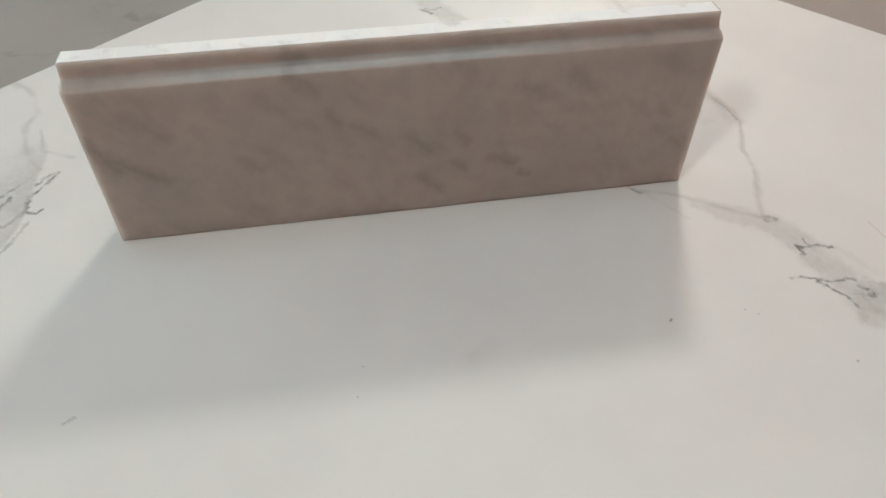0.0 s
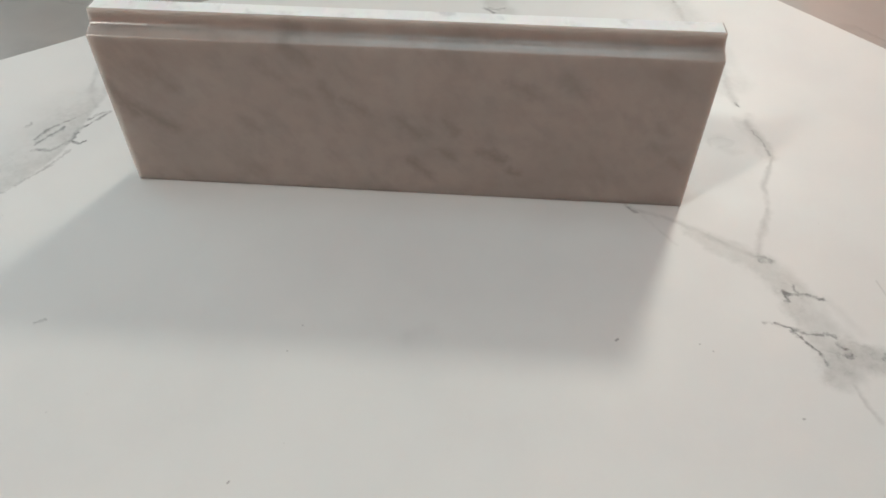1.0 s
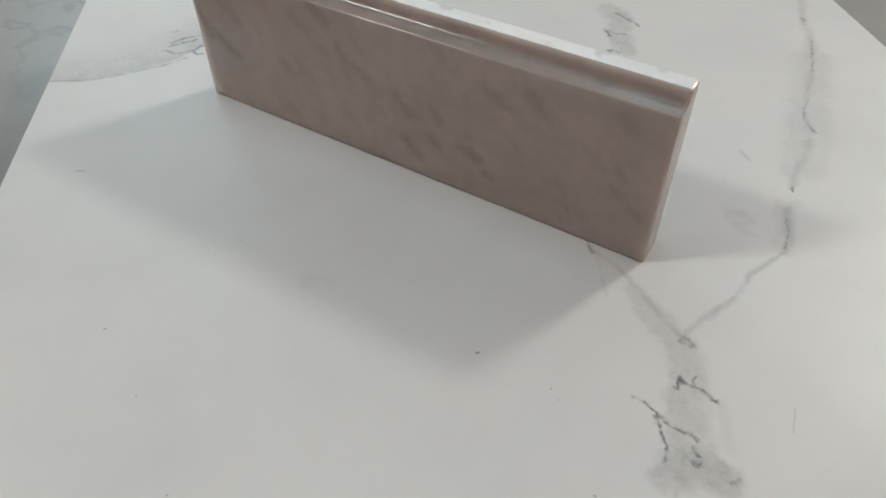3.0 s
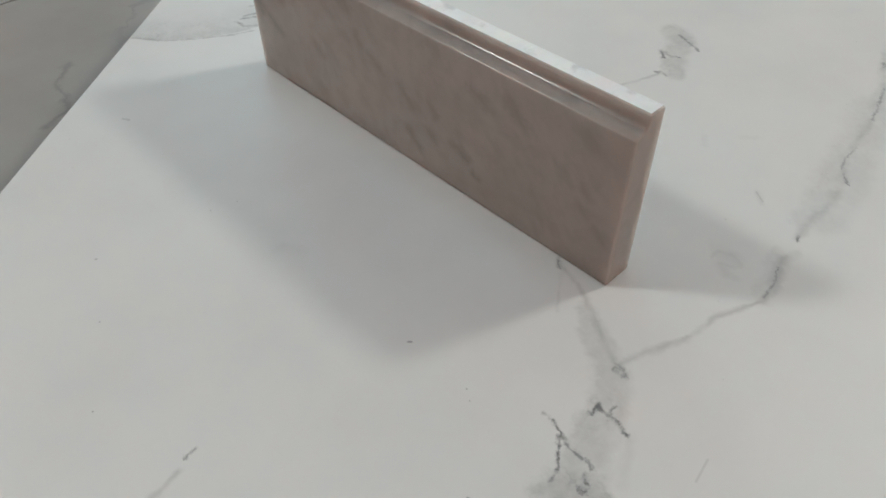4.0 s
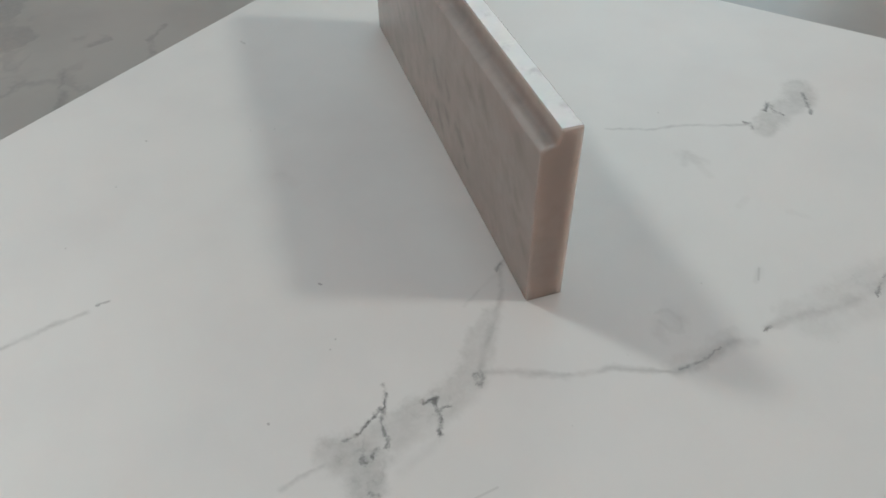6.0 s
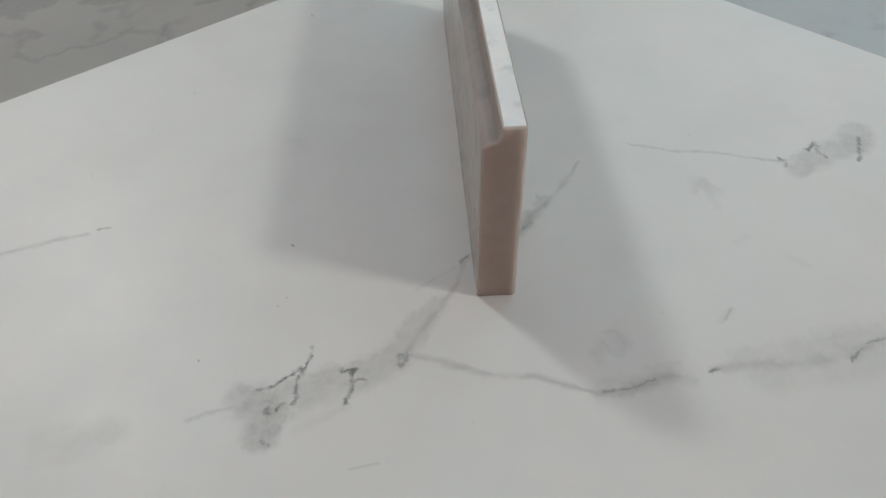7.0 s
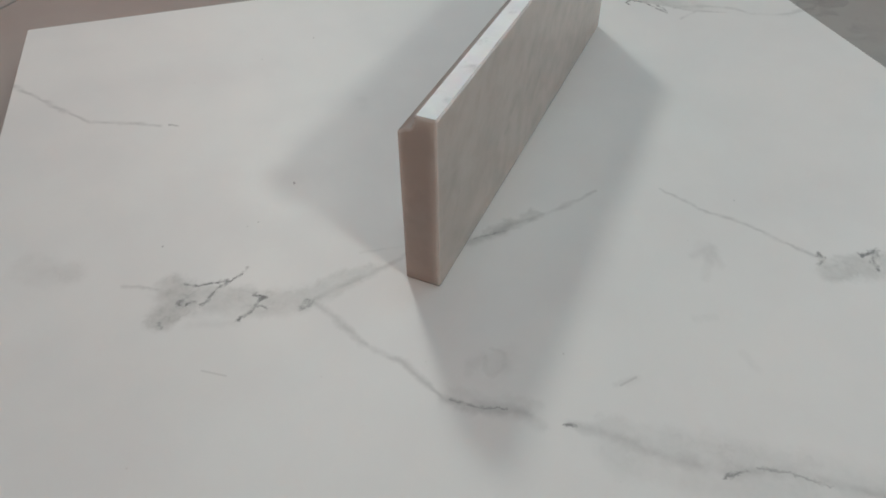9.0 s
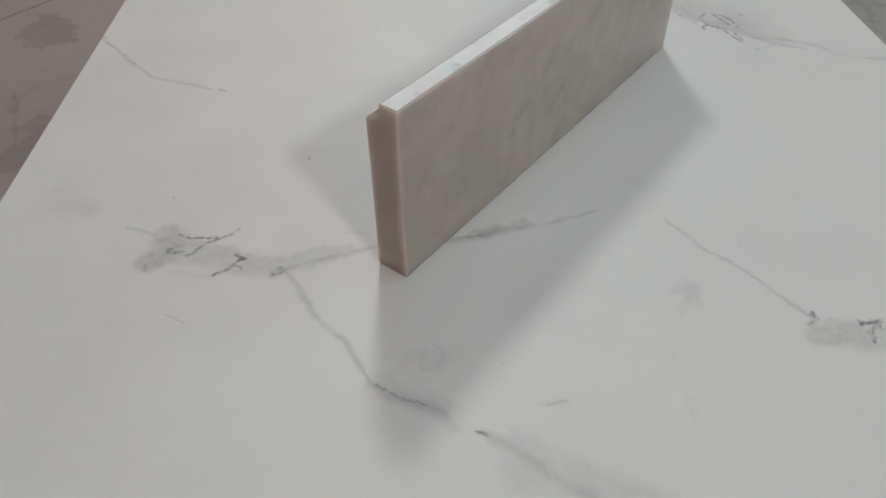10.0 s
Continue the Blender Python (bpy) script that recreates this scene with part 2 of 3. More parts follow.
def slab_material():
    mat, tree, shader = material("veined_porcelain")
    where = tree.nodes.new("ShaderNodeNewGeometry").outputs["Position"]
    bent = wobbled(tree, where, [(45, 0.005), (190, 0.0022), (700, 0.0008)])
    bent_fine = wobbled(tree, where, [(120, 0.003), (430, 0.0028), (1100, 0.001)])
    bent_wide = wobbled(tree, where, [(40, 0.012), (130, 0.008), (420, 0.0035)])
    soft = drawn(tree, bent, SLAB_VEINS, remap(tree, grain(tree, where, 55, 4), 0.35, 0.65, 1.3, 0.6), -0.1)
    soft = calc(tree, "MULTIPLY", soft, remap(tree, grain(tree, where, 70, 4), 0.32, 0.62, 0.3, 1.0))
    dark = drawn(tree, bent_fine, SLAB_CRACKS, remap(tree, grain(tree, where, 210, 4, 0.65), 0.38, 0.66, 1.7, 0.5), 0.0)
    dark = calc(tree, "MULTIPLY", dark, remap(tree, grain(tree, where, 170, 5, 0.7), 0.36, 0.58, 0.25, 1.0))
    dark = calc(tree, "MAXIMUM", dark, drawn(tree, where_flat(tree, where), SPECKS, 1.0, 0.2))
    patch = drawn(tree, bent_wide, SLAB_PATCHES, 0.95, 0.4)
    grey = remap(tree, away(tree, bent, GREY_MIDDLE), 0.031, 0.028)
    grey = calc(tree, "MULTIPLY", grey, remap(tree, away(tree, bent, GREY_EDGE), 0.0, 0.055, 0.42, 0.0))
    patch = calc(tree, "MAXIMUM", patch, grey)
    patch = calc(tree, "MAXIMUM", patch, calc(tree, "MULTIPLY", drawn(tree, bent_fine, SMUDGES, 0.9, 0.3), 0.8))
    patch = calc(tree, "MULTIPLY", patch, remap(tree, grain(tree, where, 260, 4, 0.6), 0.3, 0.7, 0.72, 1.0))
    patch = calc(tree, "MULTIPLY", patch, remap(tree, grain(tree, where, 60, 4, 0.6), 0.3, 0.62, 0.55, 1.1))
    ridge = calc(tree, "ABSOLUTE", calc(tree, "SUBTRACT", grain(tree, bent, 85, 3, 0.5), 0.5))
    thread = calc(tree, "MULTIPLY", remap(tree, ridge, 0.035, 0.0, 0.0, 0.5), calc(tree, "MULTIPLY", patch, remap(tree, grain(tree, where, 40, 3), 0.45, 0.65)))
    cloud = remap(tree, grain(tree, where, 9, 5), 0.35, 0.7)
    colour = mix(tree, cloud, (0.615, 0.615, 0.60, 1), (0.58, 0.58, 0.57, 1))
    colour = mix(tree, patch, colour, (0.27, 0.275, 0.262, 1))
    colour = mix(tree, thread, colour, (0.2, 0.2, 0.2, 1))
    colour = mix(tree, soft, colour, (0.25, 0.25, 0.25, 1))
    colour = mix(tree, dark, colour, (0.1, 0.1, 0.1, 1))
    specks = remap(tree, grain(tree, where, 300, 1), 0.80, 0.84, 0.0, 0.35)
    colour = mix(tree, specks, colour, (0.25, 0.24, 0.22, 1))
    tree.links.new(colour, shader.inputs["Base Color"])
    tree.links.new(remap(tree, grain(tree, where, 35, 4), 0.3, 0.7, 0.44, 0.50), shader.inputs["Roughness"])
    shader.inputs["Specular IOR Level"].default_value = 0.5
    relief(tree, shader, grain(tree, where, 900, 2), 0.06, 0.0004)
    return mat


# streaks of the marble trim, in its own length and height
TRIM_STREAKS = [
    (0.34, 0.0055, [(-0.151, 0.062), (-0.141, 0.046)]),
    (0.32, 0.005, [(-0.143, 0.053), (-0.122, 0.038)]),
    (0.22, 0.0065, [(-0.13, 0.075), (-0.116, 0.064)]),
    (0.26, 0.005, [(-0.055, 0.089), (-0.045, 0.081)]),
    (0.15, 0.0045, [(-0.071, 0.077), (-0.063, 0.072)]),
    (0.16, 0.004, [(-0.052, 0.064), (-0.047, 0.06)]),
    (0.18, 0.004, [(-0.039, 0.068), (-0.035, 0.06)]),
    (0.26, 0.005, [(-0.027, 0.06), (-0.019, 0.053)]),
    (0.24, 0.0048, [(-0.002, 0.051), (0.008, 0.04)]),
    (0.28, 0.004, [(0.004, 0.023), (0.015, 0.013)]),
    (0.22, 0.004, [(0.02, 0.031), (0.028, 0.026)]),
    (0.2, 0.004, [(0.023, 0.051), (0.028, 0.044)]),
    (0.32, 0.0045, [(0.043, 0.031), (0.053, 0.026)]),
    (0.28, 0.0032, [(0.057, 0.019), (0.062, 0.017)]),
    (0.26, 0.005, [(0.056, 0.073), (0.066, 0.067)]),
    (0.2, 0.0045, [(0.064, 0.071), (0.071, 0.065)]),
    (0.26, 0.006, [(0.08, 0.078), (0.09, 0.068)]),
    (0.18, 0.0045, [(0.128, 0.054), (0.134, 0.048)]),
    (0.15, 0.0045, [(0.129, 0.04), (0.135, 0.036)]),
    (0.18, 0.004, [(0.14, 0.032), (0.147, 0.028)]),
    (0.16, 0.005, [(-0.084, 0.045), (-0.076, 0.039)]),
]


def trim_material():
    mat, tree, shader = material("shaded_honed_marble")
    where = coords(tree)
    sep = tree.nodes.new("ShaderNodeSeparateXYZ")
    tree.links.new(where, sep.inputs[0])
    com = tree.nodes.new("ShaderNodeCombineXYZ")
    tree.links.new(sep.outputs[0], com.inputs[0])
    tree.links.new(calc(tree, "SUBTRACT", sep.outputs[2], sep.outputs[1]), com.inputs[1])
    bent = wobbled(tree, com.outputs[0], [(60, 0.008), (240, 0.005)])
    marks = calc(tree, "MULTIPLY", drawn(tree, bent, TRIM_STREAKS, 0.72, -0.25), 1.25)
    lean = tree.nodes.new("ShaderNodeMapping")
    tree.links.new(where, lean.inputs[0])
    lean.inputs["Rotation"].default_value = (0, radians(-52), 0)
    turn = tree.nodes.new("ShaderNodeMapping")
    tree.links.new(lean.outputs[0], turn.inputs[0])
    turn.inputs["Scale"].default_value = (0.45, 0.8, 1.0)
    streak = remap(tree, grain(tree, turn.outputs[0], 58, 3, 0.5), 0.52, 0.78)
    fine = remap(tree, grain(tree, turn.outputs[0], 100, 3, 0.5), 0.52, 0.74, 0.0, 0.28)
    face = remap(tree, sep.outputs[1], 0.012, 0.0185, 1.0, 0.5)
    streak, fine = calc(tree, "MULTIPLY", streak, face), calc(tree, "MULTIPLY", fine, face)
    marks = calc(tree, "MULTIPLY", marks, face)
    cloud = remap(tree, grain(tree, where, 22, 4), 0.35, 0.7)
    # darker than the stone itself: shade on the upright faces is in the colour
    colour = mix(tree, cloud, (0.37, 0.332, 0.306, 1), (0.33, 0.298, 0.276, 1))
    mottle = remap(tree, grain(tree, where, 95, 3, 0.5), 0.4, 0.68, 0.0, 0.35)
    colour = mix(tree, mottle, colour, (0.29, 0.262, 0.244, 1))
    colour = mix(tree, calc(tree, "MULTIPLY", streak, 0.34), colour, (0.205, 0.192, 0.183, 1))
    colour = mix(tree, fine, colour, (0.25, 0.232, 0.22, 1))
    colour = mix(tree, marks, colour, (0.125, 0.12, 0.118, 1))
    tree.links.new(colour, shader.inputs["Base Color"])
    tree.links.new(remap(tree, grain(tree, where, 120, 4), 0.3, 0.7, 0.17, 0.25), shader.inputs["Roughness"])
    shader.inputs["Subsurface Weight"].default_value = 1.0
    shader.inputs["Subsurface Radius"].default_value = (1.0, 0.95, 0.91)
    shader.inputs["Subsurface Scale"].default_value = 0.02
    relief(tree, shader, grain(tree, where, 600, 3), 0.08, 0.0003)
    return mat


# saw streaks and veins, with light on the top put into a paler colour
def lit_sawn_material():
    mat, tree, shader = material("lit_sawn_marble")
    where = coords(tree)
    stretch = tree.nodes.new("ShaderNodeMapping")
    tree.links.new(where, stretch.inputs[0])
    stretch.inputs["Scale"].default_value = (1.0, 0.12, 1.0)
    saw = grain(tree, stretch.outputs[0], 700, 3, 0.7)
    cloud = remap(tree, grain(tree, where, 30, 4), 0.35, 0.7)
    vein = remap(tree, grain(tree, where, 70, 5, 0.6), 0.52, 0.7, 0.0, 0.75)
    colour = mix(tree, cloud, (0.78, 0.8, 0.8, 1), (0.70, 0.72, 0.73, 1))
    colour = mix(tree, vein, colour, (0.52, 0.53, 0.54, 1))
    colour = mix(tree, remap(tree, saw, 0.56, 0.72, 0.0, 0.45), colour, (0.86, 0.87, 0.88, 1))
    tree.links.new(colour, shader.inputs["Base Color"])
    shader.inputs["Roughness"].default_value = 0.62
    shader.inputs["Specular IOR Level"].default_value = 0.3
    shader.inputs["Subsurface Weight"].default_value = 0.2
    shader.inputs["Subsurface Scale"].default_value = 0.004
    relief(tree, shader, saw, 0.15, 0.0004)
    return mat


FLOOR_VEINS = [
    (0.52, 0.0053, [(-0.375, -0.075), (-0.35, -0.095), (-0.325, -0.098)]),
    (0.52, 0.0045, [(-0.325, -0.098), (-0.305, -0.105), (-0.292, -0.128)]),
    (0.52, 0.0053, [(-0.34, -0.175), (-0.315, -0.187), (-0.285, -0.186), (-0.255, -0.198)]),
    (0.52, 0.0045, [(-0.282, -0.262), (-0.25, -0.262), (-0.21, -0.262)]),
    (0.52, 0.0045, [(0.14, -0.43), (0.165, -0.385), (0.185, -0.35)]),
    (0.52, 0.0060, [(-0.29, 0.22), (-0.262, 0.185)]),
]


def floor_material():
    mat, tree, shader = material("veined_floor_tile")
    where = tree.nodes.new("ShaderNodeNewGeometry").outputs["Position"]
    bent = wobbled(tree, where, [(45, 0.012), (190, 0.006)])
    wide = wobbled(tree, where, [(22, 0.04), (90, 0.014)])
    soft = drawn(tree, bent, FLOOR_VEINS, remap(tree, grain(tree, where, 45, 4), 0.35, 0.65, 1.6, 0.5), -0.1)
    soft = calc(tree, "MULTIPLY", soft, remap(tree, grain(tree, where, 60, 4), 0.32, 0.62, 0.25, 1.0))
    vein = calc(tree, "ABSOLUTE", calc(tree, "SUBTRACT", grain(tree, wide, 3.2, 4, 0.55), 0.5))
    near = remap(tree, grain(tree, where, 2.6, 3), 0.46, 0.6)
    thread = calc(tree, "MULTIPLY", remap(tree, vein, 0.012, 0.0, 0.0, 0.36), near)
    patch = calc(tree, "MULTIPLY", remap(tree, grain(tree, wide, 7.5, 3, 0.5), 0.595, 0.62, 0.0, 0.65), remap(tree, vein, 0.14, 0.05))
    patch = calc(tree, "MULTIPLY", patch, remap(tree, grain(tree, where, 160, 5, 0.7), 0.3, 0.7, 0.6, 1.0))
    cloud = remap(tree, grain(tree, where, 6, 5), 0.35, 0.7)
    colour = mix(tree, cloud, (0.295, 0.28, 0.262, 1), (0.25, 0.237, 0.222, 1))
    colour = mix(tree, patch, colour, (0.17, 0.165, 0.158, 1))
    colour = mix(tree, soft, colour, (0.12, 0.12, 0.118, 1))
    colour = mix(tree, thread, colour, (0.12, 0.12, 0.118, 1))
    tree.links.new(colour, shader.inputs["Base Color"])
    shader.inputs["Roughness"].default_value = 0.3
    relief(tree, shader, grain(tree, where, 500, 2), 0.05, 0.0004)
    return mat


def plain_material(name, a, b, scale, rough, bump=0.1):
    mat, tree, shader = material(name)
    where = coords(tree)
    colour = mix(tree, remap(tree, grain(tree, where, scale, 5), 0.3, 0.7), (*a, 1), (*b, 1))
    tree.links.new(colour, shader.inputs["Base Color"])
    shader.inputs["Roughness"].default_value = rough
    relief(tree, shader, grain(tree, where, scale * 20, 3), bump)
    return mat


SLAB_MAT = slab_material()
TRIM_MAT = trim_material()
LIT_SAWN_MAT = lit_sawn_material()
FLOOR_MAT = floor_material()
GROUT_MAT = plain_material("grey_grout", (0.2, 0.2, 0.19), (0.28, 0.27, 0.26), 30, 0.9)
# unseen walls, coloured to bounce cool light north and west, warm south and east
COOL_BOUNCE_WALL = plain_material("cool_bounce_wall", (0.3, 0.35, 0.39), (0.275, 0.32, 0.36), 2, 0.7)
WARM_BOUNCE_WALL = plain_material("terracotta_bounce_wall", (0.37, 0.082, 0.037), (0.33, 0.073, 0.033), 2, 0.7)
PEACH_BOUNCE_WALL = plain_material("peach_bounce_wall", (0.66, 0.25, 0.15), (0.61, 0.23, 0.137), 2, 0.7)
CEIL_MAT = plain_material("white_ceiling_paint", (0.66, 0.66, 0.65), (0.62, 0.62, 0.61), 2, 0.8)
DARK_MAT = plain_material("black_plastic", (0.03, 0.03, 0.03), (0.045, 0.045, 0.045), 40, 0.5)
FRAME_MAT = plain_material("white_metal", (0.75, 0.75, 0.75), (0.7, 0.7, 0.7), 10, 0.4)
GLASS, glass_tree, glass_shader = material("window_glass")
glass_shader.inputs["Roughness"].default_value = 0.0
glass_shader.inputs["Transmission Weight"].default_value = 1.0
glass_shader.inputs["IOR"].default_value = 1.45
# glow for the diffusers of the added panel lamps
glow, glow_tree, glow_shader = material("added_lamp_diffuser")
glow_shader.inputs["Base Color"].default_value = (0.9, 0.9, 0.9, 1)
glow_shader.inputs["Emission Color"].default_value = (1, 0.98, 0.95, 1)
glow_shader.inputs["Emission Strength"].default_value = 1.0


# ---- mesh helpers ----
def linked(name, bm, mat, parent=None, smooth=False):
    me = bpy.data.meshes.new(name)
    bm.to_mesh(me)
    bm.free()
    me.materials.append(mat)
    if smooth:
        for p in me.polygons:
            p.use_smooth = True
    ob = new(name, me)
    if parent is not None:
        ob.parent = parent
    return ob


def part(name, bm, mat, parent, label=""):
    return tagged(linked(name, bm, mat, parent), label)


def block(x0, y0, z0, x1, y1, z1, bevel=0.0, steps=2):
    bm = bmesh.new()
    bmesh.ops.create_cube(bm, size=1)
    bmesh.ops.scale(bm, vec=(x1 - x0, y1 - y0, z1 - z0), verts=bm.verts)
    bmesh.ops.translate(bm, vec=((x0 + x1) / 2, (y0 + y1) / 2, (z0 + z1) / 2), verts=bm.verts)
    if bevel:
        bmesh.ops.bevel(bm, geom=bm.edges[:], offset=bevel, segments=steps, affect="EDGES", profile=0.5)
    return bm


# ---- the room ----
X0, X1, Y0, Y1, T = -2.6, 1.5, -2.3, 3.4, 0.12
W_LABEL = "unseen plain grey room wall, coloured for cool bounce light"
Z0, Z1 = FLOOR_Z - 0.05, CEIL_Z + T
# opening of the added rooflight: x from, x to, y from, y to
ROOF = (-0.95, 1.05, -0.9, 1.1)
# opening of the added window: y from, y to, z from, z to
WIN_W = (0.9, 2.9, 0.9, 2.3)


def joined(blocks):
    """Several blocks in one bmesh."""
    out = bmesh.new()
    for b in blocks:
        me = bpy.data.meshes.new("piece")
        b.to_mesh(me)
        b.free()
        out.from_mesh(me)
        bpy.data.meshes.remove(me)
    return out


# walls out of view, added to close the room and tint its bounced light
tagged(linked("wall_north", block(X0 - T, Y1, Z0, X1 + T, Y1 + T, Z1), COOL_BOUNCE_WALL), W_LABEL, "wall", kind="structure")
a, b, c, d = WIN_W
bm = joined([block(X0 - T, Y0, Z0, X0, a, Z1), block(X0 - T, b, Z0, X0, Y1, Z1), block(X0 - T, a, Z0, X0, b, c), block(X0 - T, a, d, X0, b, Z1)])
tagged(linked("wall_west", bm, COOL_BOUNCE_WALL), "unseen plain grey room wall with an added wide window", "wall", kind="structure")
tagged(linked("wall_south", block(X0 - T, Y0 - T, Z0, X1 + T, Y0, Z1), WARM_BOUNCE_WALL), "unseen plain terracotta room wall, coloured for warm bounce light", "wall", kind="structure")
tagged(linked("wall_east", block(X1, Y0, Z0, X1 + T, Y1, Z1), PEACH_BOUNCE_WALL), "unseen plain peach room wall, coloured for warm bounce light", "wall", kind="structure")
# ceiling out of view, cut open for the added rooflight
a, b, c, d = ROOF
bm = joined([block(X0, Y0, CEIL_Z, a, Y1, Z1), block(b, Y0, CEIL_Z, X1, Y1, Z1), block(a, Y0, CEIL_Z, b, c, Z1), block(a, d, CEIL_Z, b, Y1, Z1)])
tagged(linked("ceiling", bm, CEIL_MAT), "unseen plain white ceiling with an added square rooflight", "ceiling", kind="structure")


def window(name, w, h, m, label):
    """A two-pane window that fills an opening; x runs along it, z up it, y outwards."""
    ob = new(name)
    ob.matrix_world = m
    f = 0.05
    for x0, z0, x1, z1 in ((0, 0, f, h), (w - f, 0, w, h), (f, 0, w - f, f), (f, h - f, w - f, h), (w / 2 - f / 2, f, w / 2 + f / 2, h - f)):
        part("window_frame", block(x0 + 0.001, 0.04, z0 + 0.001, x1 - 0.001, 0.09, z1 - 0.001, 0.003), FRAME_MAT, ob)
    for x0, x1 in ((f, w / 2 - f / 2), (w / 2 + f / 2, w - f)):
        pane = part("pane", block(x0, 0.06, f, x1, 0.066, h - f), GLASS, ob, "clear glass pane of an added window")
        pane.visible_shadow = False
    return tagged(ob, label, "window", kind="structure")


window("added_rooflight", ROOF[1] - ROOF[0], ROOF[3] - ROOF[2], pose(ROOF[0], ROOF[3], CEIL_Z, 90), "unseen square white framed rooflight with two panes, added for overhead light")
window("added_window", WIN_W[1] - WIN_W[0], WIN_W[3] - WIN_W[2], pose(X0, WIN_W[0], WIN_W[2], 0, 0, 90), "unseen wide white framed window with two panes, added for low cool light")

# ---- added panel lamps, unseen, for the side light the shadows imply ----
def added_panel_lamp(xy, h):
    lamp = new("added_lamp")
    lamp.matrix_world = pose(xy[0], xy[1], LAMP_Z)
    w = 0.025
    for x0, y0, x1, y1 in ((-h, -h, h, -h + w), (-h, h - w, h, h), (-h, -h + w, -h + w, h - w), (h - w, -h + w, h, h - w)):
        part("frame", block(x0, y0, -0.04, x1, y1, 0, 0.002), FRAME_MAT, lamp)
    part("diffuser", block(-h + w, -h + w, -0.03, h - w, h - w, -0.005), glow, lamp, "glowing white diffuser of an added unseen lamp")
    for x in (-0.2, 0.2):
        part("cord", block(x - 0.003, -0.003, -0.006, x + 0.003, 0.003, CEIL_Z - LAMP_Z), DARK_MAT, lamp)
    return tagged(lamp, "unseen square white panel lamp on thin cords, added for side light", "ceiling lamp", "ceiling lamps")


added_panel_lamp(LAMP_A, 0.27)
added_panel_lamp(LAMP_B, 0.24)

# ---- display slab on its turntable ----
SLAB_TURN = math.degrees(math.atan2(-0.46, 0.386))
SLAB_MID = (0.063, 0.028)


def display_slab():
    bm = block(-0.3, -0.3, -0.01, 0.3, 0.3, 0, 0.0008, 2)
    ob = linked("porcelain_tile", bm, SLAB_MAT)
    ob.matrix_world = pose(SLAB_MID[0], SLAB_MID[1], 0, 0, 0, SLAB_TURN)
    return tagged(ob, "square white porcelain tile with grey marble veins lying on a turntable", "tile")


display_slab()


def turntable():
    ob = new("turntable")
    ob.matrix_world = pose(SLAB_MID[0], SLAB_MID[1], FLOOR_Z)
    for name, r, z0, z1 in (("base", 0.15, 0, 0.018), ("bearing", 0.05, 0.018, 0.024), ("platter", 0.17, 0.024, 0.05)):
        bm = bmesh.new()
        bmesh.ops.create_cone(bm, cap_ends=True, segments=48, radius1=r, radius2=r, depth=z1 - z0)
        bmesh.ops.translate(bm, vec=(0, 0, (z0 + z1) / 2), verts=bm.verts)
        part(name, bm, DARK_MAT, ob)
    return tagged(ob, "low round black turntable under the porcelain tile", "turntable")


turntable()

# ---- the marble trim piece standing on edge ----
LENGTH, THICK, HEIGHT, LIP = 0.305, 0.019, 0.0998, 0.0901


def trim_profile():
    """Front at y = 0: a flat face with a crisp lip, a gently swelling shelf, a cove, and a flat top."""
    pts = [(0.0007, 0.0), (0.0, 0.0007)]
    r = 0.0012
    for i in range(6):
        a = radians(68) * i / 5
        pts.append((r * (1 - math.cos(a)), LIP - r + 0.0004 + r * math.sin(a)))
    y0, z0 = pts[-1]
    ya, za = 0.0052, LIP + 0.0024
    for i in range(1, 7):
        k = i / 6
        pts.append((y0 + (ya - y0) * k, z0 + (za - z0) * k + 0.0004 * math.sin(math.pi * k)))
    y1, z1 = 0.0083, HEIGHT - 0.0007
    for i in range(1, 13):
        a = i * math.pi / 2 / 12
        pts.append((ya + (y1 - ya) * math.sin(a), za + (z1 - za) * (1 - math.cos(a))))
    pts += [(y1 + 0.0002, HEIGHT - 0.0002), (y1 + 0.0008, HEIGHT), (THICK - 0.0008, HEIGHT), (THICK, HEIGHT - 0.0008), (THICK, 0.0007), (THICK - 0.0007, 0.0)]
    return pts


def inset(profile, d):
    """The profile moved inwards by d along its normals."""
    n, out = len(profile), []
    for i, (y, z) in enumerate(profile):
        (ya, za), (yb, zb) = profile[i - 1], profile[(i + 1) % n]
        u, v = Vector((y - ya, z - za)).normalized(), Vector((yb - y, zb - z)).normalized()
        m = Vector((u.y + v.y, -(u.x + v.x))).normalized()
        k = min(1.5, 1 / max(0.4, m.dot(Vector((v.y, -v.x)))))
        out.append((y + m.x * d * k, z + m.y * d * k))
    return out


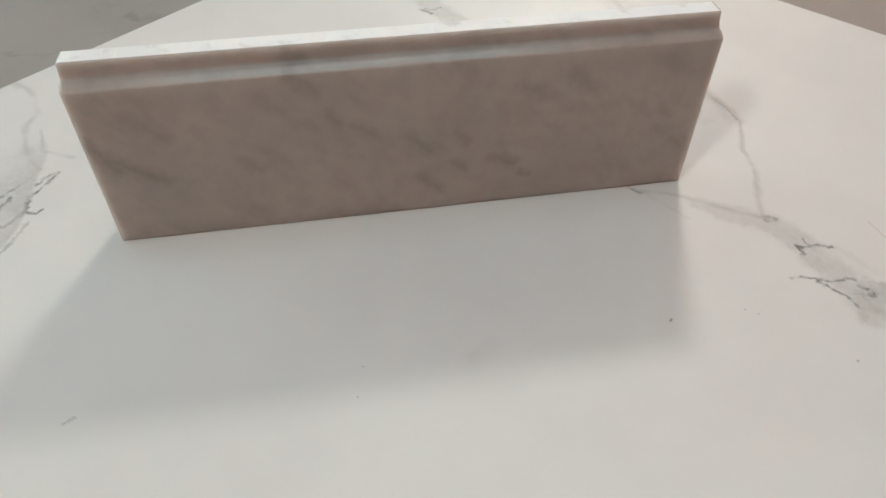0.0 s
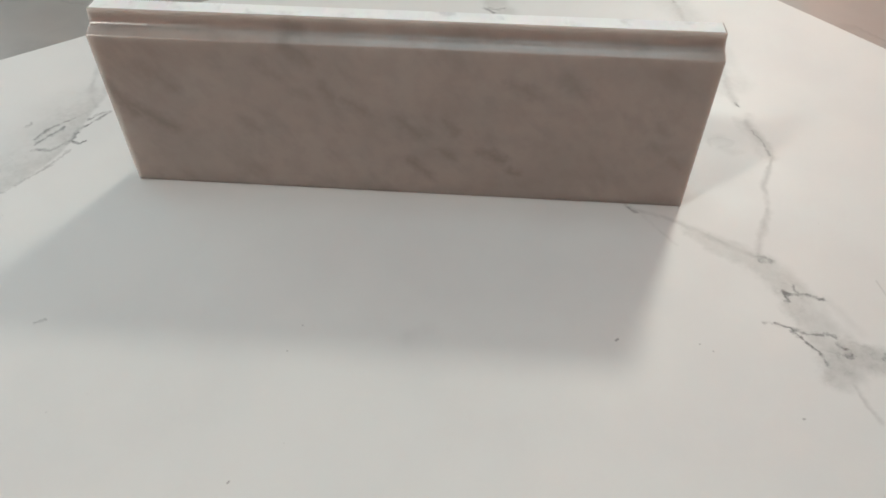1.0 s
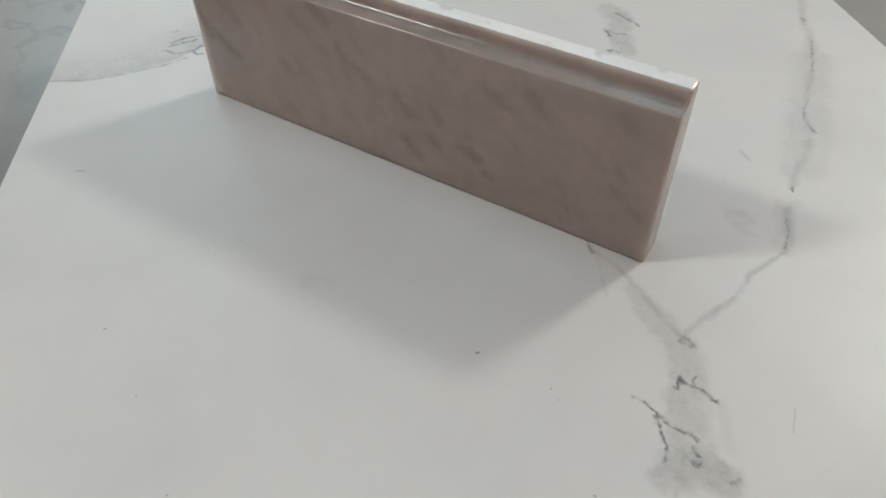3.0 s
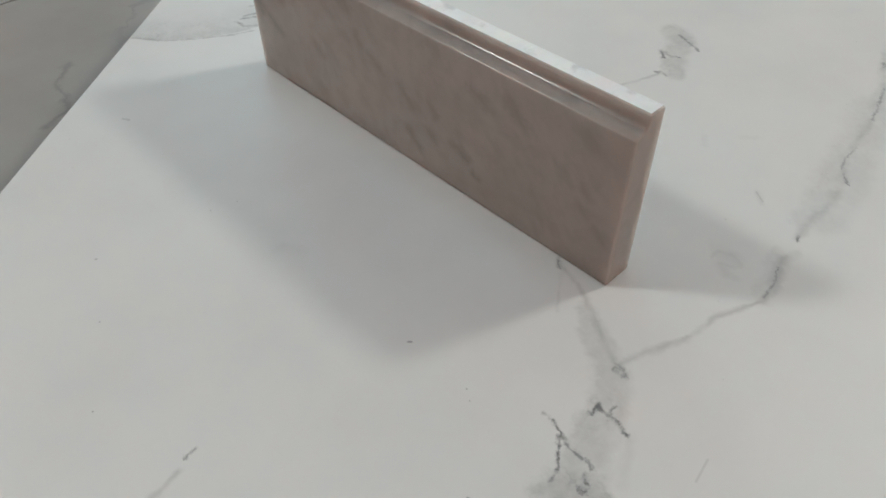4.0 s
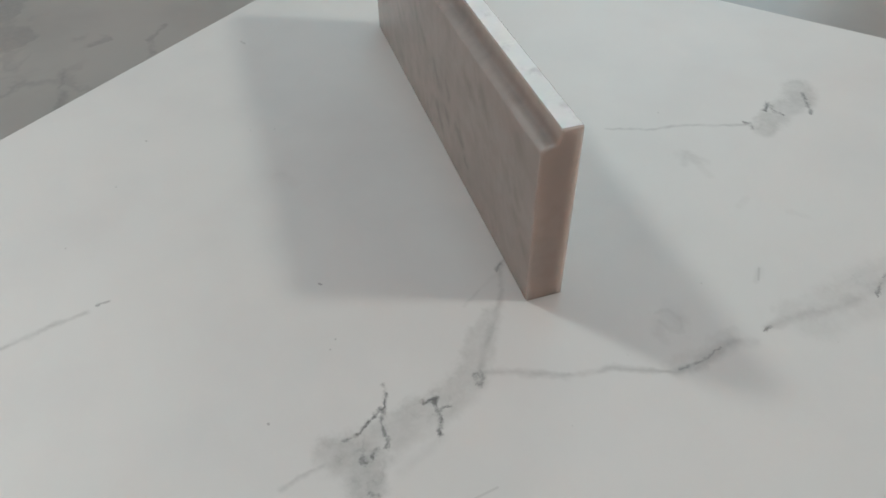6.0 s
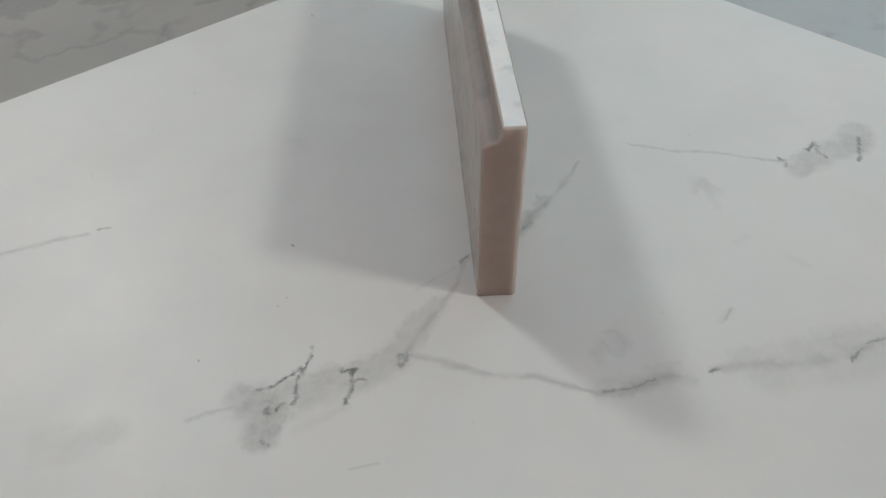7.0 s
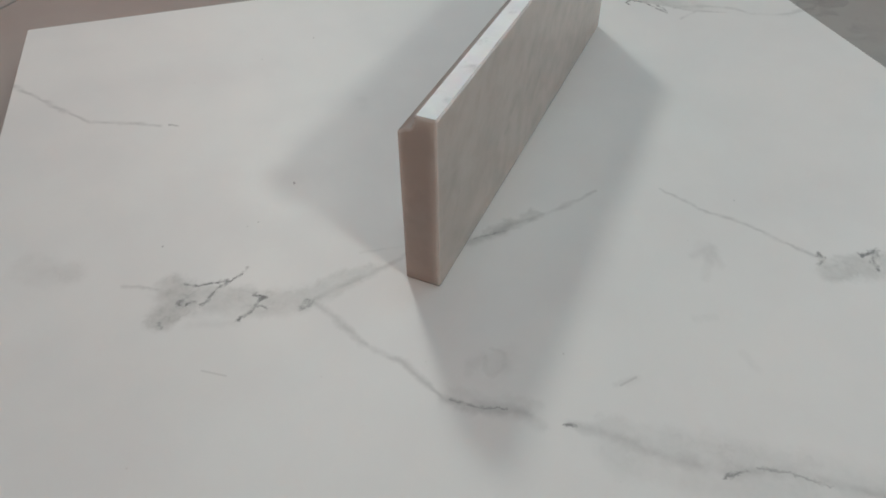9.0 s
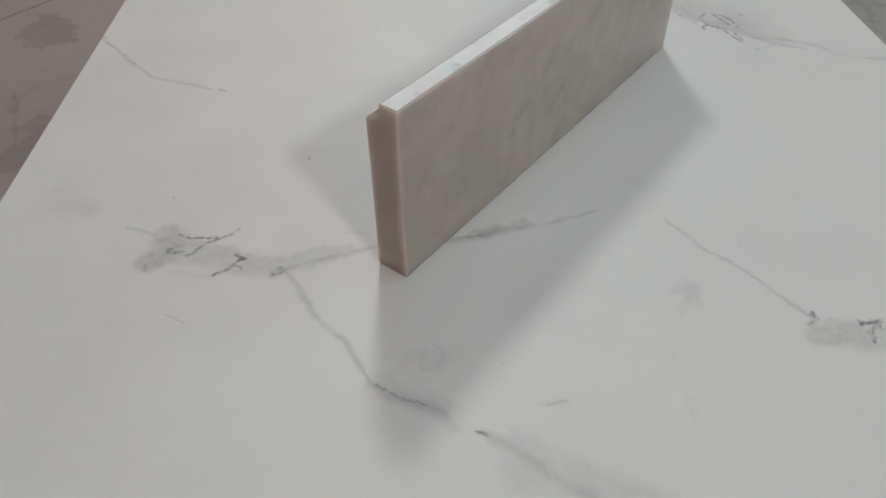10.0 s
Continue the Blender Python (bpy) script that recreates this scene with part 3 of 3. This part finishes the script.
def marble_trim():
    bm = bmesh.new()
    profile = trim_profile()
    bow, r = 24, 0.0011
    half = LENGTH / 2
    stations = [(-half + r * (1 - math.sin(a)), r * (1 - math.cos(a))) for a in (math.pi / 2, math.pi / 4, 0.0)]
    stations += [(-half + LENGTH * k / bow, 0.0) for k in range(1, bow)]
    stations += [(-x, d) for x, d in reversed(stations[:3])]
    rings = []
    for x, d in stations:
        rings.append([bm.verts.new((x, y, z)) for y, z in inset(profile, d)])
    n = len(profile)
    for a, b in zip(rings, rings[1:]):
        for i in range(n):
            bm.faces.new((a[i], b[i], b[(i + 1) % n], a[(i + 1) % n]))
    bm.faces.new(rings[0])
    bm.faces.new(list(reversed(rings[-1])))
    bmesh.ops.recalc_face_normals(bm, faces=bm.faces)
    low = min(v.co.z for v in bm.verts)
    bmesh.ops.translate(bm, vec=(0, 0, -low), verts=bm.verts)
    ob = linked("marble_trim", bm, TRIM_MAT, smooth=True)
    ob.data.set_sharp_from_angle(angle=radians(18))
    # paler copy of the stone for the top face, as if lit from above
    ob.data.materials.append(LIT_SAWN_MAT)
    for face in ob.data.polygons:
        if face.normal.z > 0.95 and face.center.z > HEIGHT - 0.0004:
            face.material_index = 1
    return tagged(ob, "white marble baseboard piece with grey streaks and moulded top edge, standing on edge", "baseboard piece")


marble_trim()

# ---- floor tiles, last ----
floor = tagged(linked("floor", block(X0, Y0, FLOOR_Z - 0.05, X1, Y1, FLOOR_Z - 0.0025), GROUT_MAT), "grey-brown marble-look floor tiles with dark veins and thin joints", "floor", kind="structure")
SIZE, GAP = 1.2, 0.003


def tile_mesh(w, d):
    bm = block(-w / 2, -d / 2, -0.01, w / 2, d / 2, 0, 0.0006, 1)
    me = bpy.data.meshes.new("tile")
    bm.to_mesh(me)
    bm.free()
    me.materials.append(FLOOR_MAT)
    return me


def spans(mid, low, high):
    """The stretches of a row of tiles, one of them centred on mid, cut off at the walls."""
    first = mid - SIZE / 2 - SIZE * math.ceil((mid - SIZE / 2 - low) / SIZE)
    cuts = [first + k * SIZE for k in range(12)]
    rows = [(max(a, low) + GAP / 2, min(a + SIZE, high) - GAP / 2) for a in cuts]
    return [(a, b) for a, b in rows if b - a > 0.02]


meshes = {}
for xa, xb in spans(SLAB_MID[0], X0, X1):
    for ya, yb in spans(SLAB_MID[1], Y0, Y1):
        key = (round(xb - xa, 4), round(yb - ya, 4))
        if key not in meshes:
            meshes[key] = tile_mesh(*key)
        o = new("tile", meshes[key])
        o.parent = floor
        o.matrix_world = pose((xa + xb) / 2, (ya + yb) / 2, FLOOR_Z)
